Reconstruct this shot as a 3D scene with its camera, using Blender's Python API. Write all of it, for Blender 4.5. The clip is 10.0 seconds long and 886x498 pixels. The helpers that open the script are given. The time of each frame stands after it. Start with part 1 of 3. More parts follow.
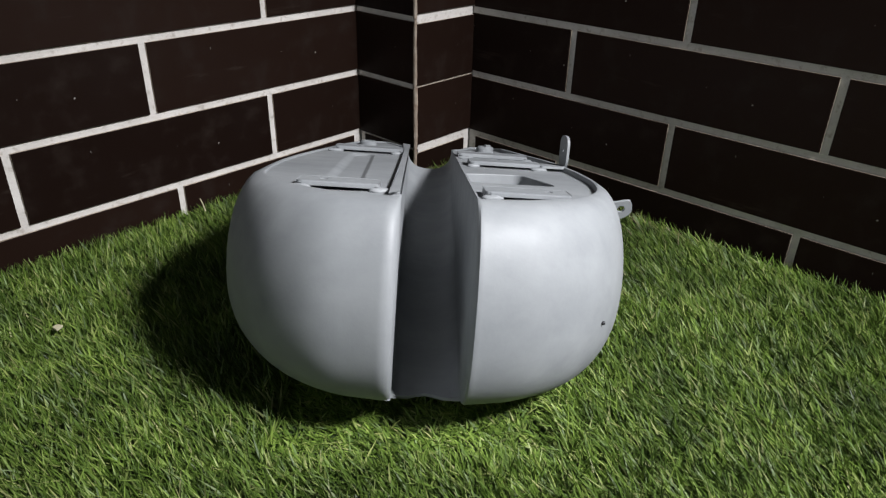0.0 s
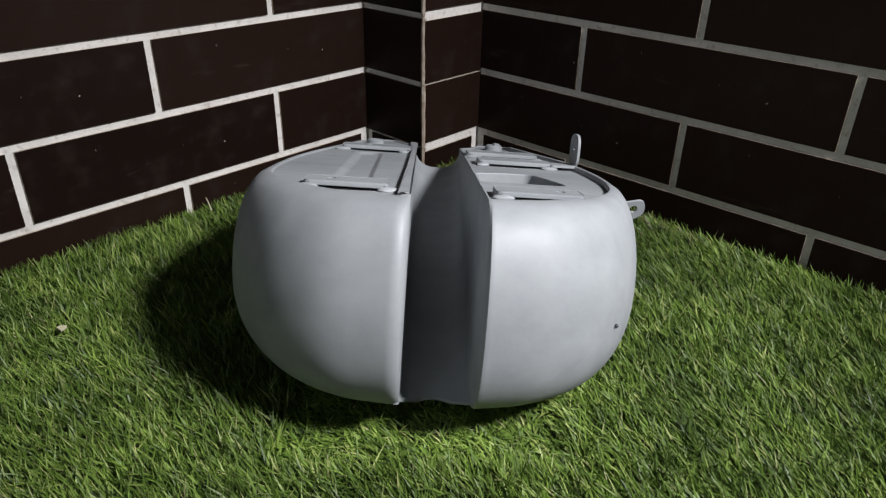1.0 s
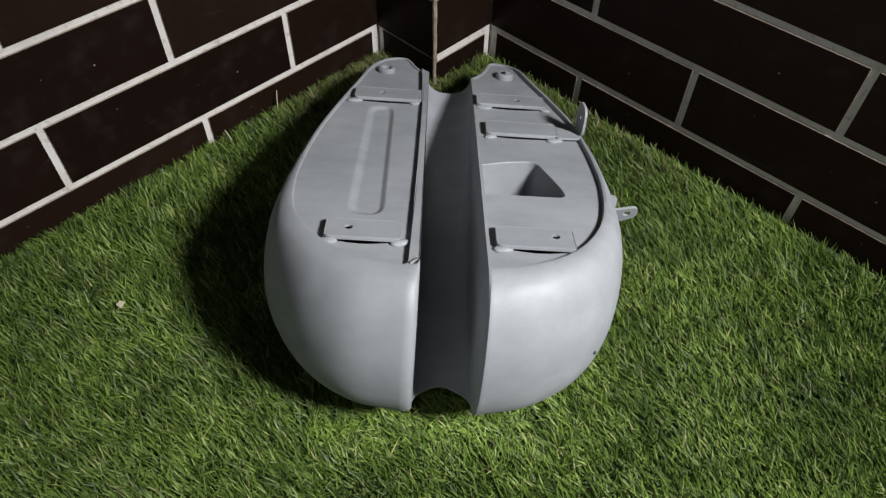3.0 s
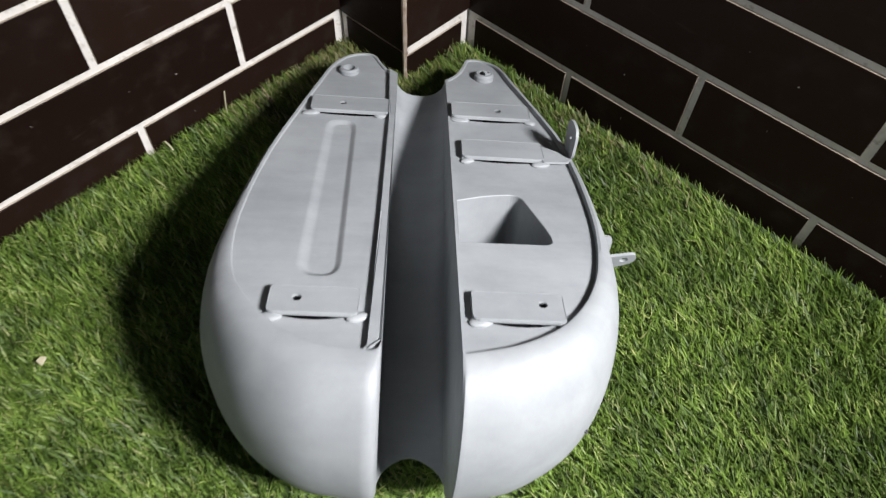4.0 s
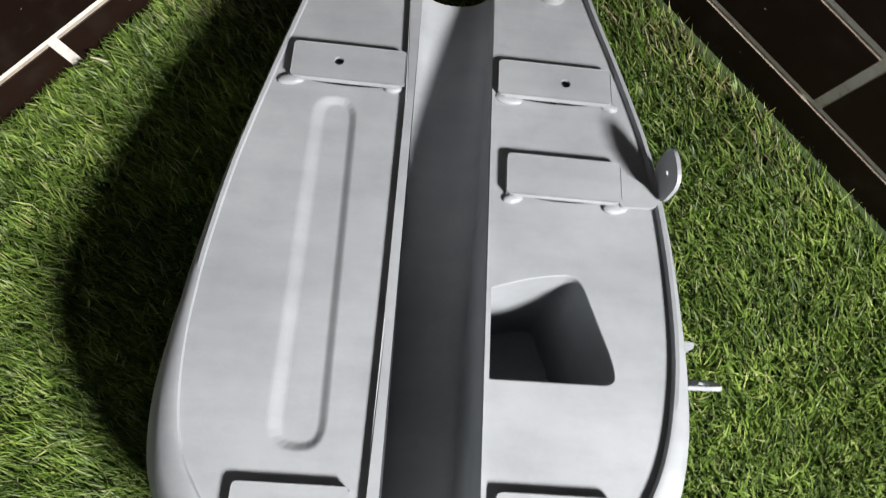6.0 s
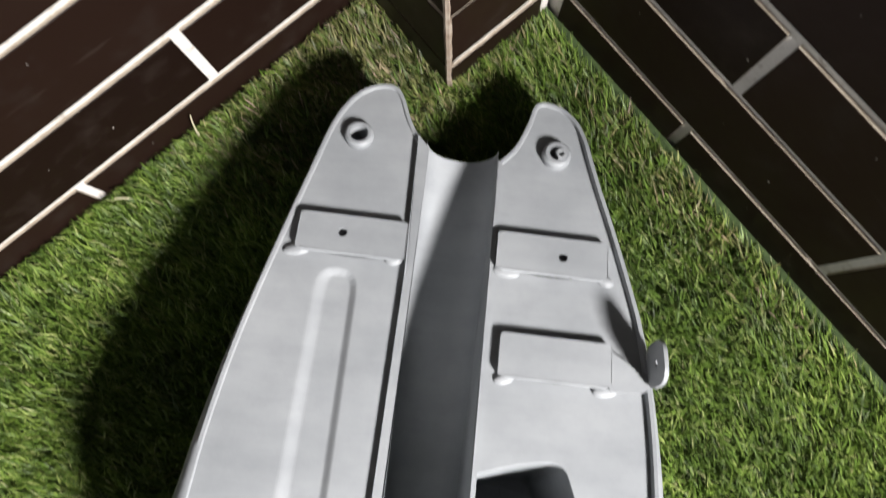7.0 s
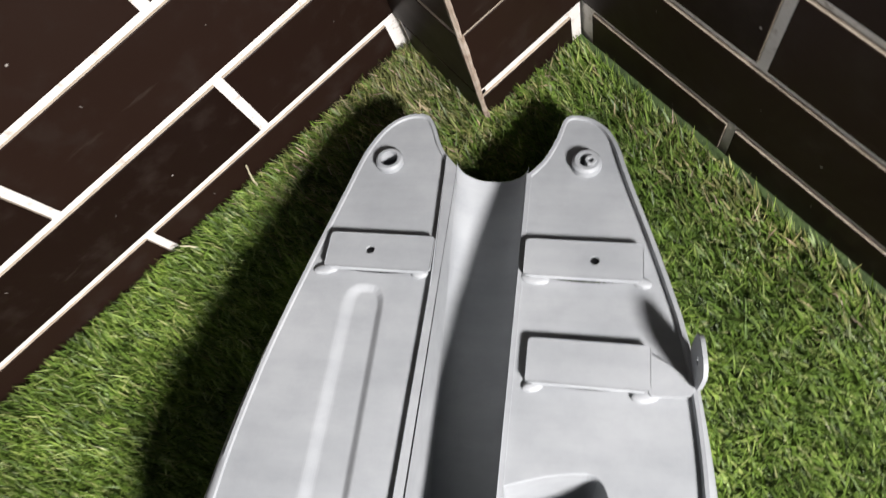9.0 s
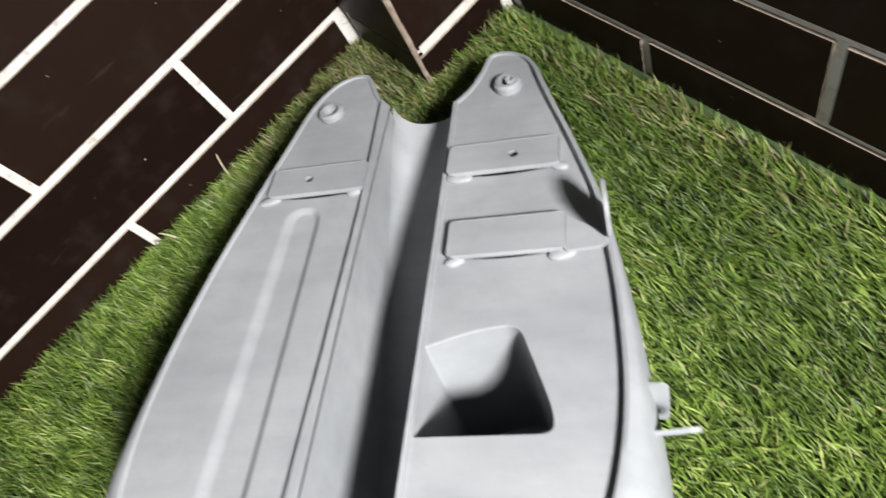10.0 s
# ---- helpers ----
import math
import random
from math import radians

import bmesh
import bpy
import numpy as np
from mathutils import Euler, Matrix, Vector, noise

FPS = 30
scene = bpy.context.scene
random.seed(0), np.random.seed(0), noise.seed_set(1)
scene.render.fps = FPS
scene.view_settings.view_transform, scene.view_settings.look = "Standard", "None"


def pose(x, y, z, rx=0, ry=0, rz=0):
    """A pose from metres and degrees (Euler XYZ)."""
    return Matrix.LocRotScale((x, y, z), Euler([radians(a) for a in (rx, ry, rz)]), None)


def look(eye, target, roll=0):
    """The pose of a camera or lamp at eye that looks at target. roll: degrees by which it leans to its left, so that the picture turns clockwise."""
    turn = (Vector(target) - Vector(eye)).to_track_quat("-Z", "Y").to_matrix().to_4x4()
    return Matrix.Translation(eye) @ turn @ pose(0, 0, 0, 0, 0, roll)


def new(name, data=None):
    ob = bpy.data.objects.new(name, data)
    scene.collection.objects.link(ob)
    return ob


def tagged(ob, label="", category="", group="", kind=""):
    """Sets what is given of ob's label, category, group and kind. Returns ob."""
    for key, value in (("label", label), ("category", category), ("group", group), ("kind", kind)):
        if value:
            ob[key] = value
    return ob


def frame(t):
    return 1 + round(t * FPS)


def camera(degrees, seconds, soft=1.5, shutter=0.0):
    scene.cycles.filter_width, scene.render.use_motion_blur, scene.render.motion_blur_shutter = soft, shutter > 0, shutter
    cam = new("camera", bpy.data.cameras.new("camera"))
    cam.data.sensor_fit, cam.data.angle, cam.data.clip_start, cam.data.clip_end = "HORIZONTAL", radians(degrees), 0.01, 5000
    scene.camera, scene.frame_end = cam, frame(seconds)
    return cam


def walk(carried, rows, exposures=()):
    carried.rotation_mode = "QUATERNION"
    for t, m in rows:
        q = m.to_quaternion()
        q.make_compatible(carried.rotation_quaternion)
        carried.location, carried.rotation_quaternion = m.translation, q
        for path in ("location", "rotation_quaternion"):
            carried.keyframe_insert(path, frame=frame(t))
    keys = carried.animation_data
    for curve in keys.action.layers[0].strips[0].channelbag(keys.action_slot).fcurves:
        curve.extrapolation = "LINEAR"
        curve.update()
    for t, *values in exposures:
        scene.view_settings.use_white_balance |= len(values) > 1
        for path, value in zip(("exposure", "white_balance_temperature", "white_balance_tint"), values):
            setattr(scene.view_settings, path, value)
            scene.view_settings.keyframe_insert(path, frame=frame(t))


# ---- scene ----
cam = camera(64.3, 10.0, soft=1.25, shutter=0.4)
PATH = [
    (0, (-0.754, -0.745, 0.378), (0.556, 0.436, -0.565), 1.3),
    (0.5, (-0.752, -0.741, 0.376), (0.558, 0.432, -0.576), 1.6),
    (1, (-0.749, -0.736, 0.375), (0.549, 0.454, -0.573), 1.2),
    (1.5, (-0.734, -0.719, 0.428), (0.56, 0.397, -0.611), 2.4),
    (2, (-0.717, -0.7, 0.537), (0.388, 0.291, -0.803), 1.4),
    (2.5, (-0.698, -0.684, 0.601), (0.274, 0.238, -0.884), 1.0),
    (4, (-0.576, -0.588, 0.585), (0.305, 0.174, -1.041), 3.0),
    (4.5, (-0.496, -0.513, 0.547), (0.282, 0.111, -1.187), 4.5),
    (5, (-0.458, -0.473, 0.532), (0.173, 0.07, -1.286), 2.8),
    (6.5, (-0.278, -0.292, 0.569), (-0.18, -0.259, -1.429), 31.1),
    (7, (-0.241, -0.274, 0.58), (-0.112, -0.069, -1.405), -7.6),
    (7.5, (-0.208, -0.235, 0.572), (-0.022, 0.012, -1.404), 0.1),
    (8, (-0.193, -0.229, 0.568), (-0.024, 0.065, -1.403), -7.3),
    (8.5, (-0.212, -0.27, 0.562), (-0.07, 0.184, -1.38), -21.0),
    (9, (-0.229, -0.368, 0.554), (-0.183, 0.303, -1.33), -38.5),
    (9.5, (-0.25, -0.44, 0.547), (-0.231, 0.433, -1.252), -44.3),
    (10, (-0.274, -0.531, 0.497), (-0.091, 0.487, -1.215), -38.5),
]

# ---------------------------------------------------------------- light
EXPOSURES = [(0.0, -0.42, 6400, 11), (1.0, -0.46, 6400, 11), (1.5, -0.62, 6400, 11), (2.5, -0.75, 6450, 10), (4.0, 0.10, 6500, 11), (5.0, 0.10, 6550, 11), (6.5, 0.47, 6700, 11), (8.0, 0.58, 6750, 14), (9.0, 0.62, 6750, 13), (10.0, 0.42, 6700, 11)]
walk(cam, [(t, look(eye, target, roll)) for t, eye, target, roll in PATH], EXPOSURES)

world = bpy.data.worlds.new("world")
scene.world = world
world.use_nodes = True
world.node_tree.nodes["Background"].inputs[0].default_value = (0.8, 0.9, 1.0, 1)
world.node_tree.nodes["Background"].inputs[1].default_value = 0.12

# key light added out of view, placed from the cast shadows; no fixture
lamp_data = bpy.data.lights.new("unseen_key_light", "AREA")
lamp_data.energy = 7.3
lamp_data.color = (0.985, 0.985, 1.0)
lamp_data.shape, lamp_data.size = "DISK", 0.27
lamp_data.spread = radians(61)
new("unseen_key_light", lamp_data).matrix_world = look((-0.175, -1.48, 1.19), (-0.37, -0.42, 0.10))

# added fill from the west, set in a made-up opening of the unseen wall
fill_data = bpy.data.lights.new("west_fill_light", "AREA")
fill_data.energy = 7.0
fill_data.color = (0.90, 0.95, 1.0)
fill_data.shape, fill_data.size, fill_data.size_y = "RECTANGLE", 1.3, 1.9
new("west_fill_light", fill_data).matrix_world = look((-2.68, -0.95, 1.05), (0.0, -0.95, 1.0))


# ---------------------------------------------------------------- materials
def material(name, build):
    m = bpy.data.materials.new(name)
    m.use_nodes = True
    tree = m.node_tree
    build(tree, tree.nodes["Principled BSDF"])
    return m


def node(tree, kind, **values):
    n = tree.nodes.new(kind)
    for key, value in values.items():
        n.inputs[key.replace("_", " ")].default_value = value
    return n


def ramp(tree, source, stops):
    n = tree.nodes.new("ShaderNodeValToRGB")
    while len(n.color_ramp.elements) < len(stops):
        n.color_ramp.elements.new(0.5)
    for e, (at, c) in zip(n.color_ramp.elements, stops):
        e.position, e.color = at, (*c, 1)
    tree.links.new(source, n.inputs[0])
    return n.outputs[0]


def grain(tree, scale, detail=4.0, rough=0.55):
    co = tree.nodes.new("ShaderNodeTexCoord")
    n = node(tree, "ShaderNodeTexNoise", Scale=scale, Detail=detail, Roughness=rough)
    tree.links.new(co.outputs["Object"], n.inputs["Vector"])
    return n.outputs["Fac"]


def bump(tree, shader, height, strength, distance):
    b = node(tree, "ShaderNodeBump", Strength=strength, Distance=distance)
    tree.links.new(height, b.inputs["Height"])
    tree.links.new(b.outputs[0], shader.inputs["Normal"])


def mix(tree, fac, a, b, mode="MIX"):
    n = tree.nodes.new("ShaderNodeMix")
    n.data_type, n.blend_type = "RGBA", mode
    for socket, value in ((n.inputs["Factor"], fac), (n.inputs["A"], a), (n.inputs["B"], b)):
        if hasattr(value, "is_linked"):
            tree.links.new(value, socket)
        else:
            socket.default_value = value if isinstance(value, float) else (*value, 1)
    return n.outputs["Result"]


def primer(tree, s):
    cloud = ramp(tree, grain(tree, 9.0, 5), [(0.32, (0.245, 0.258, 0.268)), (0.68, (0.318, 0.331, 0.340))])
    speck = ramp(tree, grain(tree, 45.0, 6, 0.7), [(0.30, (0.84, 0.84, 0.85)), (0.55, (1, 1, 1))])
    co = tree.nodes.new("ShaderNodeTexCoord")
    turn = tree.nodes.new("ShaderNodeMapping")
    turn.inputs["Rotation"].default_value = (0, 0, radians(-32))
    turn.inputs["Scale"].default_value = (10, 55, 30)
    tree.links.new(co.outputs["Object"], turn.inputs["Vector"])
    wipe = node(tree, "ShaderNodeTexNoise", Scale=1.0, Detail=4.0, Roughness=0.6)
    tree.links.new(turn.outputs[0], wipe.inputs["Vector"])
    streak = ramp(tree, wipe.outputs["Fac"], [(0.35, (0.93, 0.935, 0.94)), (0.62, (1.03, 1.03, 1.03))])
    coat = mix(tree, 0.55, cloud, speck, "MULTIPLY")
    tree.links.new(mix(tree, 1.0, coat, streak, "MULTIPLY"), s.inputs["Base Color"])
    tree.links.new(ramp(tree, grain(tree, 30.0), [(0.3, (0.48,) * 3), (0.7, (0.62,) * 3)]), s.inputs["Roughness"])
    bump(tree, s, grain(tree, 420.0, 2), 0.10, 0.0006)


def bare_weld(tree, s):
    tree.links.new(ramp(tree, grain(tree, 60.0), [(0.3, (0.25, 0.263, 0.272)), (0.7, (0.318, 0.331, 0.34))]), s.inputs["Base Color"])
    s.inputs["Roughness"].default_value = 0.5
    bump(tree, s, grain(tree, 350.0, 3), 0.2, 0.0008)


def dark_fill(tree, s):
    tree.links.new(ramp(tree, grain(tree, 200.0), [(0.3, (0.03, 0.03, 0.032)), (0.7, (0.10, 0.10, 0.105))]), s.inputs["Base Color"])
    s.inputs["Metallic"].default_value, s.inputs["Roughness"].default_value = 0.7, 0.45


def tile_glaze(tree, s):
    info = tree.nodes.new("ShaderNodeObjectInfo")
    tone = ramp(tree, info.outputs["Random"], [(0.0, (0.0095, 0.0050, 0.0036)), (1.0, (0.0165, 0.0086, 0.0060))])
    dust = ramp(tree, grain(tree, 26.0, 6, 0.65), [(0.52, (0, 0, 0)), (0.8, (1, 1, 1))])
    base = mix(tree, dust, tone, (0.021, 0.0145, 0.0115))
    co = tree.nodes.new("ShaderNodeTexCoord")
    shift = tree.nodes.new("ShaderNodeVectorMath")
    shift.operation = "MULTIPLY_ADD"
    shift.inputs[1].default_value = (9.0, 9.0, 60.0)
    tree.links.new(co.outputs["Object"], shift.inputs[0])
    tree.links.new(info.outputs["Random"], shift.inputs[2])
    streak = node(tree, "ShaderNodeTexNoise", Scale=1.0, Detail=6.0, Roughness=0.65)
    tree.links.new(shift.outputs[0], streak.inputs["Vector"])
    base = mix(tree, ramp(tree, streak.outputs["Fac"], [(0.64, (0, 0, 0)), (0.90, (1, 1, 1))]), base, (0.05, 0.038, 0.030))
    spots = ramp(tree, grain(tree, 75.0, 1, 0.3), [(0.790, (0, 0, 0)), (0.798, (1, 1, 1))])
    tree.links.new(mix(tree, spots, base, (0.34, 0.31, 0.28)), s.inputs["Base Color"])
    tree.links.new(ramp(tree, grain(tree, 14.0, 5), [(0.3, (0.36,) * 3), (0.7, (0.52,) * 3)]), s.inputs["Roughness"])
    s.inputs["Specular IOR Level"].default_value = 0.085
    bump(tree, s, grain(tree, 55.0, 3), 0.08, 0.002)


def grout_paste(tree, s):
    body = ramp(tree, grain(tree, 22.0, 6, 0.6), [(0.3, (0.57, 0.535, 0.495)), (0.65, (0.71, 0.68, 0.64))])
    dirt = ramp(tree, grain(tree, 120.0, 4, 0.7), [(0.28, (0.55, 0.5, 0.45)), (0.45, (1, 1, 1))])
    tree.links.new(mix(tree, 0.8, body, dirt, "MULTIPLY"), s.inputs["Base Color"])
    s.inputs["Roughness"].default_value = 0.85
    bump(tree, s, grain(tree, 260.0, 4), 0.5, 0.0015)


def clay_edge(tree, s):
    tree.links.new(ramp(tree, grain(tree, 70.0, 5), [(0.3, (0.20, 0.14, 0.10)), (0.7, (0.42, 0.36, 0.29))]), s.inputs["Base Color"])
    s.inputs["Roughness"].default_value = 0.8


def grouted_edge(tree, s):
    tree.links.new(ramp(tree, grain(tree, 60.0, 5), [(0.3, (0.27, 0.22, 0.165)), (0.7, (0.43, 0.375, 0.30))]), s.inputs["Base Color"])
    s.inputs["Roughness"].default_value = 0.85


def turf_blade(tree, s, hue=(0.60, 0.615, 0.49)):
    geo = tree.nodes.new("ShaderNodeNewGeometry")
    tone = ramp(tree, geo.outputs["Random Per Island"], [
        (0.0, tuple(c * b for c, b in zip(hue, (0.090, 0.155, 0.030)))), (0.45, tuple(c * b for c, b in zip(hue, (0.175, 0.290, 0.058)))),
        (0.8, tuple(c * b for c, b in zip(hue, (0.30, 0.43, 0.11)))), (0.94, tuple(c * b for c, b in zip(hue, (0.42, 0.50, 0.20)))), (1.0, tuple(c * b for c, b in zip(hue, (0.54, 0.54, 0.32))))])
    patch = ramp(tree, grain(tree, 6.0, 4, 0.6), [(0.32, (0.50, 0.53, 0.52)), (0.60, (1.10, 1.08, 1.06))])
    clump = ramp(tree, grain(tree, 42.0, 3, 0.6), [(0.36, (0.62, 0.65, 0.62)), (0.60, (1.18, 1.16, 1.10))])
    tree.links.new(mix(tree, 1.0, mix(tree, 1.0, tone, patch, "MULTIPLY"), clump, "MULTIPLY"), s.inputs["Base Color"])
    s.inputs["Roughness"].default_value = 0.45
    s.inputs["Specular IOR Level"].default_value = 0.25


def turf_back(tree, s):
    tree.links.new(ramp(tree, grain(tree, 90.0, 5), [(0.3, (0.020, 0.036, 0.010)), (0.7, (0.055, 0.090, 0.024))]), s.inputs["Base Color"])
    s.inputs["Roughness"].default_value = 0.95
    bump(tree, s, grain(tree, 300.0, 3), 0.6, 0.003)


# paint of the unseen room surfaces, its paleness set for soft bounce light
def pale_paint(tree, s):
    tree.links.new(ramp(tree, grain(tree, 5.0, 6), [(0.3, (0.34, 0.34, 0.34)), (0.7, (0.42, 0.42, 0.41))]), s.inputs["Base Color"])
    s.inputs["Roughness"].default_value = 0.8
    bump(tree, s, grain(tree, 120.0, 4), 0.2, 0.002)


PRIMER = material("grey_primer", primer)
WELD = material("primed_weld", bare_weld)
DARK_FILL = material("dark_fill", dark_fill)
TILE = material("dark_brown_tile", tile_glaze)
GROUT = material("white_grout", grout_paste)
EDGE = material("grout_smeared_tile_edge", grouted_edge)
CLAY = material("bare_clay_edge", clay_edge)
BLADE = material("turf_blades", turf_blade)
DRY = material("dry_turf_blades", lambda tree, s: turf_blade(tree, s, (0.86, 0.58, 0.92)))
STRAW = material("dry_straw", lambda tree, s: tree.links.new(ramp(tree, grain(tree, 90.0), [(0.3, (0.42, 0.38, 0.24)), (0.7, (0.60, 0.56, 0.40))]), s.inputs["Base Color"]))
BACKING = material("turf_backing", turf_back)
PAINT = material("pale_bounce_paint", pale_paint)


# ---------------------------------------------------------------- mesh helpers
def part(name, bm, mat, parent=None, label="", smooth=False):
    mesh = bpy.data.meshes.new(name)
    bmesh.ops.recalc_face_normals(bm, faces=bm.faces[:])
    for f in bm.faces:
        f.smooth = smooth
    bm.to_mesh(mesh)
    bm.free()
    mesh.materials.append(mat)
    ob = new(name, mesh)
    ob.parent = parent
    if smooth:
        mesh.set_sharp_from_angle(angle=radians(38))
    return tagged(ob, label) if label else ob


def box(bm, x0, x1, y0, y1, z0, z1, bevel=0.0):
    made = bmesh.ops.create_cube(bm, size=1, matrix=Matrix.Translation(((x0 + x1) / 2, (y0 + y1) / 2, (z0 + z1) / 2)) @ Matrix.Diagonal((x1 - x0, y1 - y0, z1 - z0, 1)))
    if bevel:
        edges = list({e for v in made["verts"] for e in v.link_edges})
        bmesh.ops.bevel(bm, geom=edges, offset=bevel, segments=2, affect="EDGES", profile=0.5)


def circle(x, y, r, n=20):
    return [(x + r * math.cos(2 * math.pi * k / n), y + r * math.sin(2 * math.pi * k / n)) for k in range(n)]


def rounded(points, r, n=5):
    """A polygon with its corners rounded by about r, one value or one for each corner."""
    out = []
    for k, p in enumerate(points):
        p, a, b = Vector(p), Vector(points[k - 1]), Vector(points[(k + 1) % len(points)])
        size = r[k] if isinstance(r, tuple) else r
        ra, rb = min(size, (a - p).length * 0.45), min(size, (b - p).length * 0.45)
        s, e = p + (a - p).normalized() * ra, p + (b - p).normalized() * rb
        for i in range(n + 1):
            t = i / n
            out.append(tuple(s * (1 - t) ** 2 + p * 2 * t * (1 - t) + e * t * t))
    return out


def inset(points, d):
    """A counter-clockwise polygon drawn in by d."""
    out = []
    for k, p in enumerate(points):
        a, b = Vector(points[k - 1]), Vector(points[(k + 1) % len(points)])
        t = (b - a).normalized()
        out.append((p[0] - t.y * d, p[1] + t.x * d))
    return out


def sheet(bm, outline, holes, z):
    """A flat face at height z with holes; gives the loops of vertices, the outline first."""
    loops, edges = [], []
    for loop in (outline, *holes):
        vs = [bm.verts.new((x, y, z)) for x, y in loop]
        edges += [bm.edges.new((vs[k - 1], vs[k])) for k in range(len(vs))]
        loops.append(vs)
    bmesh.ops.triangle_fill(bm, edges=edges, use_beauty=True, normal=(0, 0, 1))
    return loops


def ring(bm, a, b):
    for k in range(len(a)):
        bm.faces.new((a[k - 1], a[k], b[k], b[k - 1]))


def slab(bm, outline, holes, z0, z1):
    """A flat plate with holes through it."""
    for a, b in zip(sheet(bm, outline, holes, z1), sheet(bm, outline, holes, z0)):
        ring(bm, a, b)


def loop_at(bm, points, z):
    return [bm.verts.new((x, y, z)) for x, y in points]


def spline(points, n):
    """n points evenly along a smooth curve through the points."""
    pts = [np.array(p, float) for p in points]
    pts = [2 * pts[0] - pts[1], *pts, 2 * pts[-1] - pts[-2]]
    fine = []
    for k in range(1, len(pts) - 2):
        a, b, c, d = pts[k - 1 : k + 3]
        for t in np.linspace(0, 1, 24, endpoint=False):
            fine.append(0.5 * (2 * b + (c - a) * t + (2 * a - 5 * b + 4 * c - d) * t**2 + (3 * b - a - 3 * c + d) * t**3))
    fine = np.array(fine + [pts[-2]])
    run = np.r_[0, np.cumsum(np.linalg.norm(np.diff(fine, axis=0), axis=1))]
    at = np.linspace(0, run[-1], n)
    return np.stack([np.interp(at, run, fine[:, k]) for k in range(fine.shape[1])], 1)


# ---------------------------------------------------------------- room
ROOM, ROOF = 2.6, 2.5
ROW, PITCH, JOINT, LEVEL = 0.085, 0.3060, 0.0085, 0.0465
COLUMN = 0.1120
TILED = 0.046 + 7 * 0.085

bm = bmesh.new()
box(bm, -ROOM, 0.0, -ROOM, 0.0, -0.05, 0.0)
floor = tagged(part("floor", bm, BACKING), "dark green backing of the artificial turf", "floor", kind="structure")


def wall(name, x0, x1, y0, y1, z0, z1, mat, label):
    bm = bmesh.new()
    box(bm, x0, x1, y0, y1, z0, z1)
    return tagged(part(name, bm, mat), label, "wall", kind="structure")


BED = 0.0030
wall_north = wall("wall_north", -ROOM, 0.15, BED, 0.15, -0.05, TILED, GROUT, "dark brown brick-tile wall with white grout joints")
wall_east = wall("wall_east", BED, 0.15, -ROOM, BED, -0.05, TILED, GROUT, "dark brown brick-tile wall with pale grout joints")
wall_column = wall("wall_column", -COLUMN + BED, 0.0, -COLUMN + BED, 0.0, -0.04, TILED, GROUT, "square tiled corner column with a chipped edge")
# unseen surfaces added to close the room and bounce light back
wall("wall_north_upper", -ROOM, 0.15, 0.001, 0.15, TILED, ROOF, PAINT, "unseen plain wall above the tiles, pale to bounce light")
wall("wall_east_upper", 0.001, 0.15, -ROOM, 0.001, TILED, ROOF, PAINT, "unseen plain wall above the tiles, pale to bounce light")
wall("wall_south", -ROOM, 0.15, -ROOM - 0.15, -ROOM, -0.05, ROOF, PAINT, "unseen plain wall, pale to bounce light")
# unseen west wall, its opening added only to hold the fill lamp
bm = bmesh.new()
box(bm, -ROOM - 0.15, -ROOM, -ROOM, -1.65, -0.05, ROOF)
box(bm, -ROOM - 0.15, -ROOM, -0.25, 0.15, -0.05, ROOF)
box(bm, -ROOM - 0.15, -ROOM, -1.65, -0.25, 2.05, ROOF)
tagged(part("wall_west", bm, PAINT), "unseen plain pale wall with an opening added for the fill light", "wall", kind="structure")
bm = bmesh.new()
box(bm, -ROOM - 0.15, 0.15, -ROOM - 0.15, 0.15, ROOF, ROOF + 0.1)
tagged(part("ceiling", bm, PAINT), "unseen plain ceiling, pale to bounce light", "ceiling", kind="structure")


# ---------------------------------------------------------------- fuel tank
TANK = Matrix(((0.68779, 0.69143, 0.22105, -0.4271), (-0.72392, 0.67585, 0.13846, -0.4404), (-0.05366, -0.25526, 0.96538, 0.1801), (0, 0, 0, 1))) @ Matrix.Translation((0, 0, -0.004)) @ Matrix.Scale(0.982, 4)
tank = tagged(new("fuel_tank"), "grey-primed steel motorcycle fuel tank lying upside down on turf", "fuel tank")
tank.matrix_world = TANK
tank.empty_display_size = 0.05

HALF = [(0.031, 0.0), (0.0508, 0.0042), (0.0715, 0.0105), (0.0972, 0.0249), (0.1163, 0.0448), (0.1306, 0.0698), (0.139, 0.0969), (0.1445, 0.135),
        (0.145, 0.175), (0.1425, 0.22), (0.1365, 0.27), (0.1275, 0.31), (0.117, 0.35), (0.107, 0.385), (0.0945, 0.43), (0.0834, 0.4478),
        (0.0690, 0.4549), (0.0565, 0.4525), (0.0505, 0.433), (0.0425, 0.413), (0.031, 0.398)]
LEFT_HALF = [(0.031, 0.0), (0.0518, 0.0042), (0.0684, 0.0080), (0.0892, 0.0194), (0.1045, 0.0330), (0.1190, 0.0512), (0.1306, 0.0717), (0.1384, 0.1015),
             (0.1423, 0.1389), (0.1413, 0.1762), (0.1350, 0.2300), (0.1280, 0.2700), (0.1174, 0.3200), (0.1052, 0.3740), (0.0954, 0.4150), (0.0838, 0.4390),
             (0.0698, 0.4512), (0.0550, 0.4538), (0.0485, 0.4450), (0.0415, 0.4230), (0.031, 0.401)]
RIM = 0.0045
ROLL = {-1: 0.010, 1: 0.003}


def depth(y):
    return 0.172 - 0.252 * y


